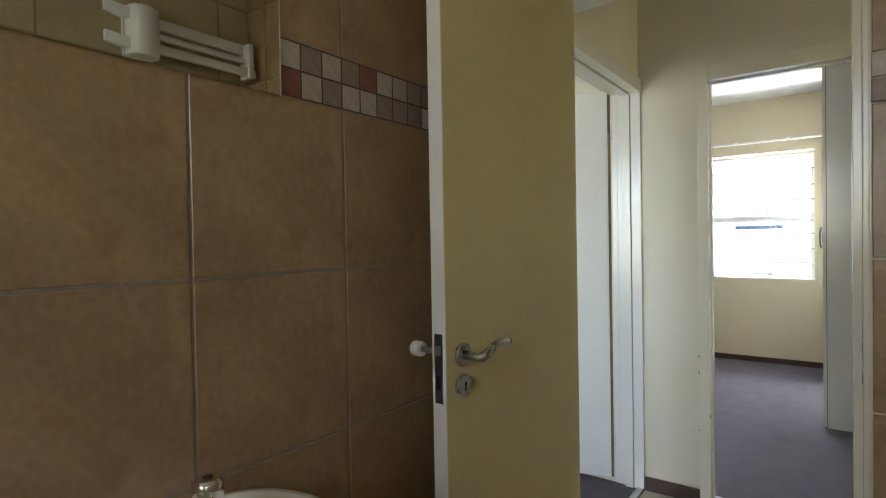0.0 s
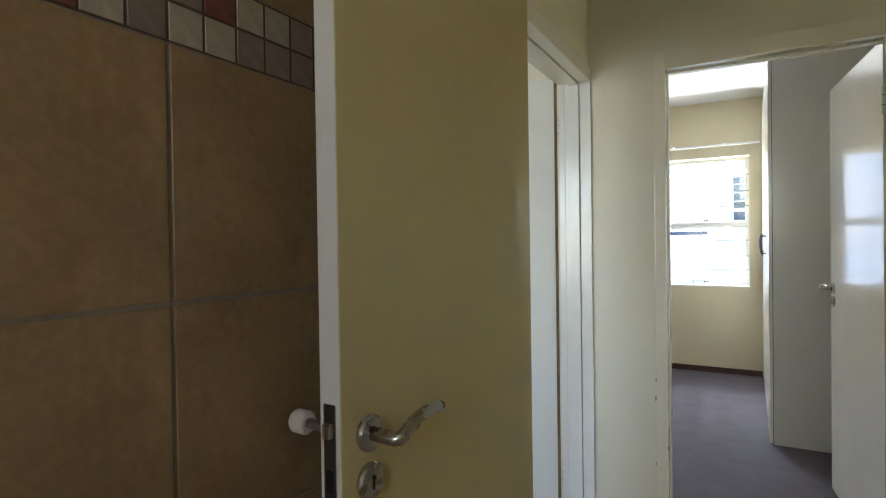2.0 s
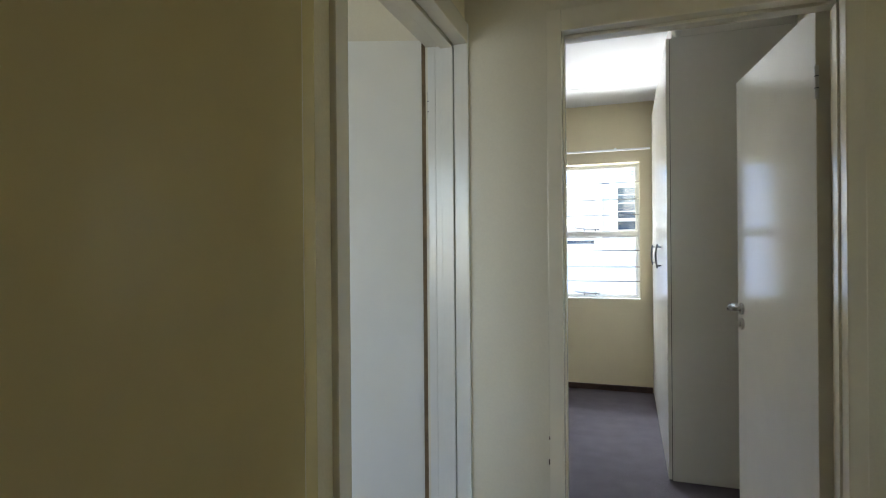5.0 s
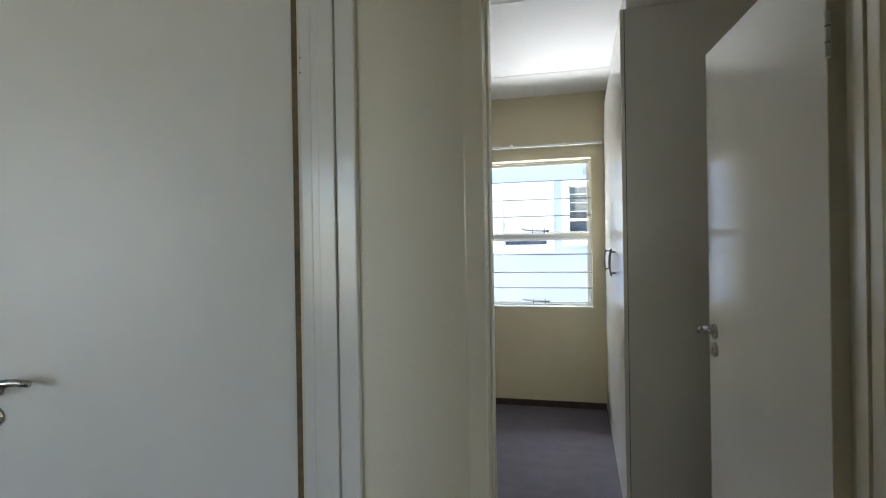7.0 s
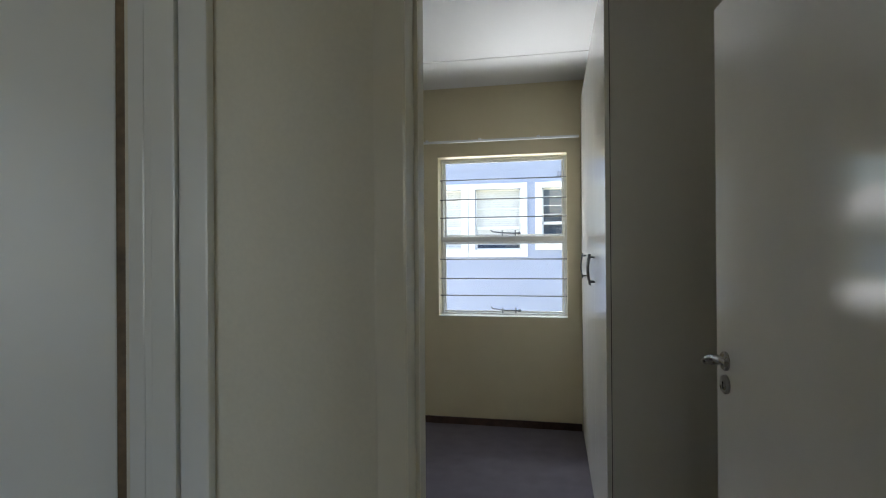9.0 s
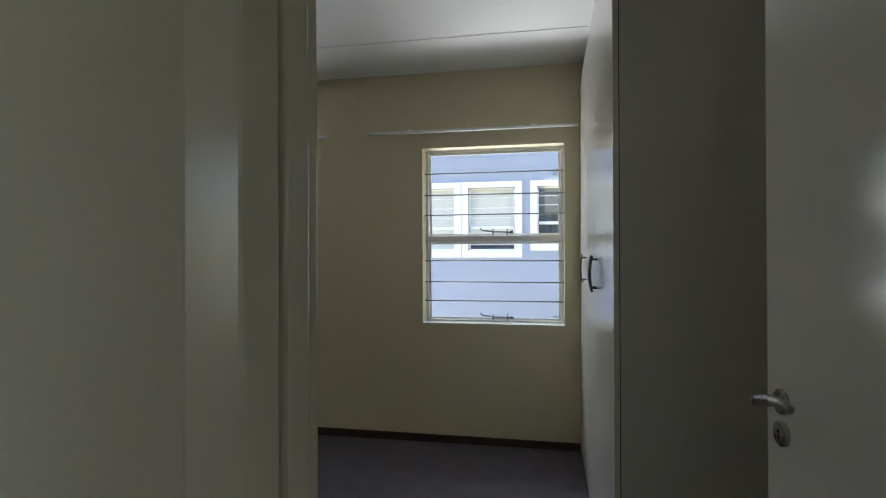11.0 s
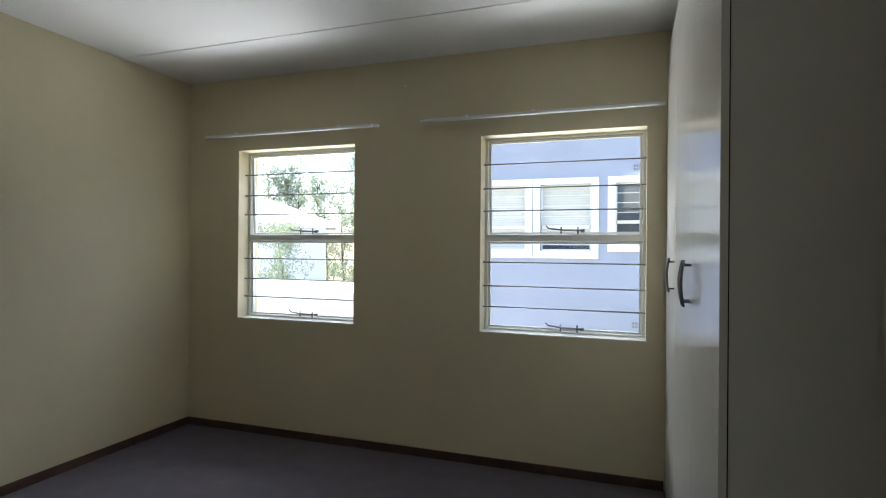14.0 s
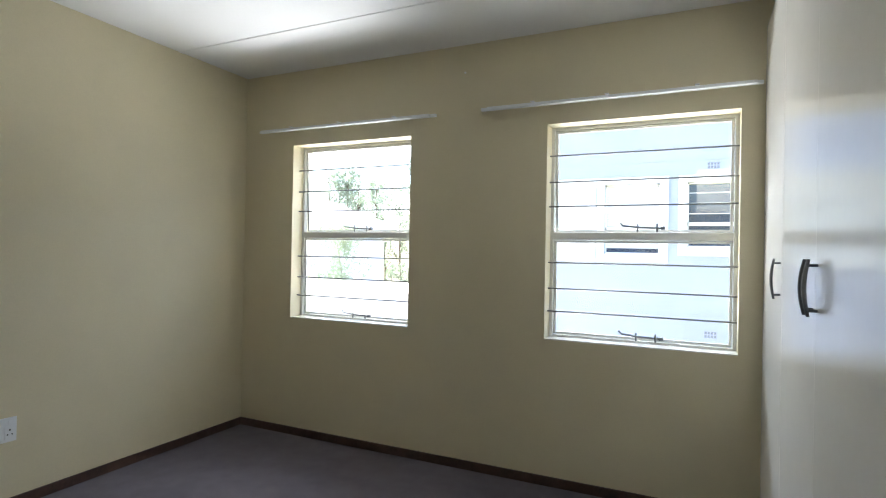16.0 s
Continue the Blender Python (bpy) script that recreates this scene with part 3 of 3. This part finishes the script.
k = part("tap_head", lathe([(0.016, 0.06), (0.021, 0.065), (0.021, 0.088), (0.017, 0.092), (0.007, 0.092)]), CHROME, tap)
part("tap_cap", lathe([(0.0075, 0.0915), (0.007, 0.0935)], 16), SKIRT, k, "dark cap")

rack = thing("swing_arm_rack", "white plastic swing-arm drying rack on the tiled wall", "drying rack", pose(BATH_R - 0.001, 0, 0))
part("hub", lathe([(0.052, 1.985), (0.058, 1.99), (0.058, 2.16), (0.05, 2.168)], m=pose(-0.06, 1.37, 0)), PLASTIC, rack)
part("wall_plate", box(-0.014, 0, 1.32, 1.42, 1.97, 2.18, 0.003), PLASTIC, rack)
for z, x, h in ((2.13, -0.05, 0.022), (2.078, -0.065, 0.012), (2.025, -0.08, 0.017)):
    part("arm", box(x - 0.009, x + 0.009, 1.41, 1.84, z - h, z + h, 0.004), PLASTIC, rack)
for z in (2.13, 2.02):
    fin = box(-0.085, -0.045, 1.235, 1.335, z - 0.02, z + 0.02, 0.003)
    for v in fin.verts:
        if v.co.y < 1.28:
            v.co.z += 0.012
            v.co.x = -0.065 + (v.co.x + 0.065) * 0.35
    part("fin", fin, PLASTIC, rack)
part("end_bracket", box(-0.1, -0.03, 1.80, 1.825, 2.0, 2.15, 0.004), PLASTIC, rack)

# ---- rear windows that light bathroom, hall and side room ----
def plain_window(name, x0, x1, y0, y1, z0, z1, along, mat):
    th = thing(name, "white steel window", "window", kind="structure")
    f = 0.035
    bm = bmesh.new()
    if along == "x":
        add_box(bm, x0, x0 + f, y0, y1, z0, z1), add_box(bm, x1 - f, x1, y0, y1, z0, z1)
        add_box(bm, x0 + f, x1 - f, y0, y1, z0, z0 + f), add_box(bm, x0 + f, x1 - f, y0, y1, z1 - f, z1)
        g = box(x0 + f, x1 - f, (y0 + y1) / 2 - 0.002, (y0 + y1) / 2 + 0.002, z0 + f, z1 - f)
    else:
        add_box(bm, x0, x1, y0, y0 + f, z0, z1), add_box(bm, x0, x1, y1 - f, y1, z0, z1)
        add_box(bm, x0, x1, y0 + f, y1 - f, z0, z0 + f), add_box(bm, x0, x1, y0 + f, y1 - f, z1 - f, z1)
        g = box((x0 + x1) / 2 - 0.002, (x0 + x1) / 2 + 0.002, y0 + f, y1 - f, z0 + f, z1 - f)
    part("window_frame", bm, ENAMEL, th)
    p = part("pane", g, mat, th)
    p.visible_shadow = False


plain_window("window_3", -0.45, 0.15, BATH_BACK - 0.07, BATH_BACK - 0.03, 1.3, 2.2, "x", GLASS)
plain_window("window_4", 3.03, 3.07, 2.15, 3.0, 0.9, 2.1, "y", GLASS)
plain_window("window_5", -2.9, -1.5, -0.07, -0.03, 0.84, 2.07, "x", GLASS)

# ---- outside ----
GROUND = -2.9
structure("ground", box(-400, 400, -300, 600, GROUND - 0.5, GROUND), GRASS, "dry grassy ground", "ground")
structure("pavement", box(-26, -4, 9, 26, GROUND, GROUND + 0.04), CONCRETE, "pale sunlit concrete yard", "yard")
fac = thing("neighbour_building", "lavender plastered building with white window surrounds", "building", pose(0, 0, 0))
FY = 14.0
FX0, FX1 = -4.7, 12.0
wins = [(-3.29, -2.29, 1.36, 2.66), (-1.995, -1.02, 1.36, 2.66), (-0.575, 0.45, 1.50, 2.66), (2.2, 3.2, 1.36, 2.66), (5.0, 6.0, 1.36, 2.66)]
bm = bmesh.new()
cuts = sorted({FX0, FX1, *[w[0] for w in wins], *[w[1] for w in wins]})
for a, b in zip(cuts, cuts[1:]):
    hole = [w for w in wins if w[0] <= a + 1e-6 and w[1] >= b - 1e-6]
    for c, d in ([(GROUND, 3.75)] if not hole else [(GROUND, hole[0][2]), (hole[0][3], 3.75)]):
        add_box(bm, a, b, FY, FY + 0.22, c, d)
add_box(bm, FX0, FX0 + 0.22, FY + 0.22, FY + 8, GROUND, 3.75)
add_box(bm, FX1 - 0.22, FX1, FY + 0.22, FY + 8, GROUND, 3.75)
add_box(bm, FX0, FX1, FY + 8, FY + 8.22, GROUND, 3.75)
part("wall", bm, STUCCO, fac)
part("roof", box(FX0 - 0.15, FX1 + 0.15, FY - 0.12, FY + 8.6, 3.75, 3.9, 0.02), ROOF, fac)
for z in (3.05, 3.30, 0.30, 0.42):
    part("plaster_line", box(FX0, FX1, FY - 0.006, FY, z - 0.008, z + 0.008), STUCCO, fac)
for i, (a, b, c, d) in enumerate(wins):
    w = part("window", box(a, b, FY + 0.13, FY + 0.14, c, d), DARK_GLASS, fac, "dark glazed window" if i == 2 else "")
    bmf = bmesh.new()
    for q in ((a - 0.14, a, c - 0.15, d + 0.12), (b, b + 0.14, c - 0.15, d + 0.12), (a, b, d, d + 0.12), (a, b, c - 0.15, c)):
        add_box(bmf, q[0], q[1], FY - 0.035, FY + 0.06, q[2], q[3])
    part("surround", bmf, WHITE_PLASTER, w, "white plaster window surround")
    bmf = bmesh.new()
    zm = c + (d - c) * 0.36
    for q in ((a, a + 0.03, c, d), (b - 0.03, b, c, d), (a, b, d - 0.03, d), (a, b, c, c + 0.03), (a, b, zm - 0.03, zm + 0.03)):
        add_box(bmf, q[0], q[1], FY + 0.085, FY + 0.12, q[2], q[3])
    part("window_frame", bmf, WHITE_PLASTER, w)
    for k in range(3):
        z = zm + (d - zm) * (k + 1) / 4
        part("bar", box(a, b, FY + 0.1, FY + 0.108, z - 0.007, z + 0.007), WHITE_PLASTER, w)
    if i != 2:
        bmf = bmesh.new()
        n = 26
        low = c + (0.03 if i == 0 else 0.11)
        for k in range(n):
            z = low + (d - low) * k / n
            add_box(bmf, a + 0.02, b - 0.02, FY + 0.121, FY + 0.128, z, z + (d - low) / n * 0.96)
        part("blind", bmf, BLIND, w, "lowered pale slatted blind")
for x, z in ((-0.16, 2.94), (-0.17, -0.02)):
    v = part("air_brick", box(x - 0.11, x + 0.11, FY - 0.008, FY + 0.001, z - 0.07, z + 0.07, 0.003), STUCCO, fac)
    for i in range(4):
        for j in range(2):
            part("vent_slot", box(x - 0.095 + i * 0.05, x - 0.06 + i * 0.05, FY - 0.011, FY - 0.007, z - 0.055 + j * 0.062, z - 0.01 + j * 0.062), VENT_DARK, v)

# low white garage roof and a far house
gar = thing("garage", "low white flat-roofed garage in bright sun", "garage", pose(-13.5, 17.0, GROUND))
bm = box(-7.2, 6.2, -2.5, 2.5, 0, 3.0, 0.02)
part("wall", bm, WHITE_PLASTER, gar)
part("roof", box(-7.5, 6.5, -2.8, 2.8, 3.0, 3.15, 0.02), WHITE_PLASTER, gar)
part("garage_door", box(1.6, 3.9, -2.53, -2.5, 0.0, 2.3, 0.01), BLIND, gar)

house = thing("far_house", "white house with a hipped pale roof", "house", pose(-19.64, 28.73, GROUND, 0, 0, 31))
part("wall", box(-7, 3.3, -4, 4, 0, 5.6), HOUSE_WALL, house)
bm = bmesh.new()
e = [bm.verts.new(p) for p in ((-7.6, -4.6, 5.5), (3.9, -4.6, 5.5), (3.9, 4.6, 5.5), (-7.6, 4.6, 5.5))]
r = [bm.verts.new(p) for p in ((-3.5, 0, 7.4), (-0.9, 0, 7.4))]
for f in ((e[0], e[1], r[1], r[0]), (e[1], e[2], r[1]), (e[2], e[3], r[0], r[1]), (e[3], e[0], r[0]), tuple(e[::-1])):
    bm.faces.new(f)
part("roof", bm, ROOF, house)
part("fascia", box(-7.65, 3.95, -4.65, -4.6, 5.3, 5.52), BLIND, house)


def leaf_cloud(name, clumps, per, size, mat, parent, seed):
    """Many small leaf blades, scattered through rough clumps."""
    rng = np.random.default_rng(seed)
    verts, faces = [], []
    for cx, cy, cz, rx, rz in clumps:
        for _ in range(per):
            d = rng.normal(size=3)
            d /= np.linalg.norm(d)
            u = rng.uniform(0.25, 1.0) ** 0.5
            p = np.array([cx, cy, cz]) + d * np.array([rx, rx, rz]) * u
            a = rng.normal(size=3)
            a /= np.linalg.norm(a)
            b = np.cross(a, rng.normal(size=3))
            b /= np.linalg.norm(b)
            s = size * rng.uniform(0.6, 1.4)
            i = len(verts)
            verts += [tuple(p - a * s), tuple(p + b * s * 0.35), tuple(p + a * s), tuple(p - b * s * 0.35)]
            faces.append((i, i + 1, i + 2, i + 3))
    me = bpy.data.meshes.new(name)
    me.from_pydata(verts, [], faces)
    me.materials.append(mat)
    ob = new(name, me)
    ob.parent = parent
    return ob


def tree(x, y, height, spread, low, seed, label, mat=LEAF, leaf=0.22, per=70, clumps=26, trunk_r=0.16):
    rng = random.Random(seed)
    th = thing("tree", label, "tree", pose(x, y, GROUND))
    lean = rng.uniform(-0.4, 0.4)
    pts = [(lean * (i / 8) ** 2, 0.15 * math.sin(i + seed), height * 0.93 * i / 8) for i in range(9)]
    part("trunk", tube(pts, [trunk_r * (1 - 0.85 * i / 8) for i in range(9)], 8), BARK, th)
    cl = []
    for k in range(clumps):
        z = height * (low + (1 - low) * rng.random())
        an = rng.uniform(0, 2 * math.pi)
        rr = spread * rng.uniform(0.15, 1.0) * (1 - 0.45 * abs((z / height - low) / (1 - low) - 0.35))
        cx, cy = rr * math.cos(an) + lean * (z / height) ** 2, rr * math.sin(an)
        cl.append((cx, cy, z, rng.uniform(0.3, 0.8) * spread * 0.42, rng.uniform(0.4, 0.9) * spread * 0.5))
        if k < 9:
            z0 = max(0.3, z - rr * 1.1)
            part("limb", tube([(lean * (z0 / height) ** 2, 0, z0), (cx * 0.6, cy * 0.6, z - 0.25 * rr), (cx, cy, z)], [trunk_r * 0.35, trunk_r * 0.2, trunk_r * 0.06], 6), BARK, th)
    leaf_cloud("crown", cl, per, leaf, mat, th, seed)


rng = random.Random(5)
for i in range(26):
    tree(-36 + i * 0.96 + rng.uniform(-0.2, 0.2), 43 + rng.uniform(-3, 4), rng.uniform(10.0, 12.5), rng.uniform(1.1, 1.8), rng.uniform(0.34, 0.5),
         20 + i, "tall thin grey-green tree behind the houses", clumps=72, per=42, leaf=0.10, trunk_r=0.12)
for i in range(7):
    tree(-27 + i * 1.5, 38 + rng.uniform(-1, 1), rng.uniform(2.6, 3.6), rng.uniform(0.9, 1.3), 0.15, 60 + i,
         "low grey-green bush under the tall trees", clumps=18, per=80, leaf=0.09, trunk_r=0.06)
tree(-12.6, 20.5, 5.3, 1.45, 0.2, 3, "small leafy green tree in front of the white house", LEAF_LIGHT, 0.055, 150, 50, 0.05)

# ---- tiles: pieces of walls and floors ----
T, J = 0.334, 0.0058


def tile_mesh(name, w, h, d, mat, bevel=0.0014):
    """A plate w by h in local y and z, face at x = 0 and depth behind it, with an eased edge."""
    bm = bmesh.new()
    q = [(-w / 2, -h / 2), (w / 2, -h / 2), (w / 2, h / 2), (-w / 2, h / 2)]
    back = [bm.verts.new((-d, a, b)) for a, b in q]
    mid = [bm.verts.new((-bevel, a, b)) for a, b in q]
    front = [bm.verts.new((0, a - math.copysign(bevel, a), b - math.copysign(bevel, b))) for a, b in q]
    for lo, hi in ((back, mid), (mid, front)):
        for k in range(4):
            bm.faces.new((lo[k], lo[(k + 1) % 4], hi[(k + 1) % 4], hi[k]))
    bm.faces.new(front)
    bmesh.ops.recalc_face_normals(bm, faces=bm.faces)
    return data_of(name, bm, mat)


meshes = {}


def piece(parent, w, h, d, mat, m, name="tile"):
    key = (round(w, 4), round(h, 4), d, mat.name)
    if key not in meshes:
        meshes[key] = tile_mesh(name, w - J, h - J, d, mat)
    ob = new(name, meshes[key])
    ob.matrix_world = m
    ob.parent = parent
    return ob


west = bpy.data.objects["wall_bathroom_west"]
east = bpy.data.objects["wall_bathroom_east"]
front_wall = bpy.data.objects["wall_bathroom_door"]
rng = random.Random(9)


def rows_z(mosaic):
    out = [(1.22 - T * (k + 1), T) for k in range(3)] + [(0.0, 1.22 - 3 * T)] + [(1.22, T)]
    out.append((1.554, 0.106) if mosaic else (1.554, 0.106))
    out += [(1.66, T), (1.994, T), (2.328, 0.27)]
    return out


def cover(parent, lo, hi, phase, put, skip=None, mat=TILE):
    """Tile a wall from lo to hi along its length, joints at phase + n T."""
    k = math.floor((lo - phase) / T)
    edges = []
    while phase + k * T < hi:
        edges.append((max(lo, phase + k * T), min(hi, phase + (k + 1) * T)))
        k += 1
    for z, h in rows_z(True):
        if abs(z - 1.554) < 1e-6:
            n = int(round((hi - lo) / 0.053))
            for i in range(n):
                for j in range(2):
                    a = lo + i * 0.053
                    if a + 0.053 > hi + 0.01 or (skip and skip(a + 0.026, z + 0.05)):
                        continue
                    pat = (("cream", "taupe", "cream", "taupe", "red", "cream", "cream", "taupe", "taupe"),
                           ("red", "cream", "taupe", "cream", "cream", "taupe", "taupe", "taupe", "cream"))[1 - j]
                    c = pat[(i - OFFSET) % 9]
                    piece(parent, 0.0552, 0.0552, 0.009, MOS[c], put(a + 0.0265, z + 0.0265 + j * 0.053), "mosaic_tile")
            continue
        for a, b in edges:
            if b - a < 0.02 or (skip and skip((a + b) / 2, z + h / 2)):
                continue
            piece(parent, b - a, h, 0.008, mat, put((a + b) / 2, z + h / 2))


structure("trim_mosaic_bed", box(TILE_X - 0.004, TILE_X - 0.0012, 1.0166, BATH_Y0 - 0.002, 1.553, 1.661), GROUT_DARK, "dark brown grout bed of the mosaic band", "grout")
lo = 1.014 - 0.053 * 38
OFFSET = 38
cover(west, lo, BATH_Y0 - 0.001, 1.173, lambda a, z: pose(TILE_X + 0.0, a, z), lambda a, z: z > 1.55 and -0.3 < a < 0.85)
OFFSET = 3
cover(east, BATH_BACK, BATH_Y0 - 0.001, 1.385, lambda a, z: pose(BATH_R, a, z, 0, 0, 180), None, TILE_PALE)
cover(front_wall, 0.013, BATH_R - 0.001, 0.013, lambda a, z: pose(a, BATH_Y0 - 0.008, z, 0, 0, -90))
cover(front_wall, TILE_X + 0.001, -0.76, -0.76 - T, lambda a, z: pose(a, BATH_Y0 - 0.008, z, 0, 0, -90))
for x, w in ((-0.593, 0.334), (-0.259, 0.334), (-0.0395, 0.105)):
    piece(front_wall, w, 0.5, 0.008, TILE, pose(x, BATH_Y0 - 0.008, 2.31, 0, 0, -90))


def floor_tiles(parent, x0, x1, y0, y1):
    s = 0.40
    for i in range(int((x1 - x0) / s) + 1):
        for j in range(int((y1 - y0) / s) + 1):
            a, b = x0 + i * s, min(x1, x0 + (i + 1) * s)
            c, d = y0 + j * s, min(y1, y0 + (j + 1) * s)
            if b - a > 0.03 and d - c > 0.03:
                piece(parent, d - c, b - a, 0.0095, FLOOR_TILE, Matrix.Translation(((a + b) / 2, (c + d) / 2, 0)) @ pose(0, 0, 0, 0, -90, 0))


floor_tiles(bpy.data.objects["floor_hall"], HALL_L + 0.013, 2.99, 1.96, 3.153)
floor_tiles(bpy.data.objects["floor_bathroom"], TILE_X + 0.001, BATH_R - 0.001, BATH_BACK, 1.955)
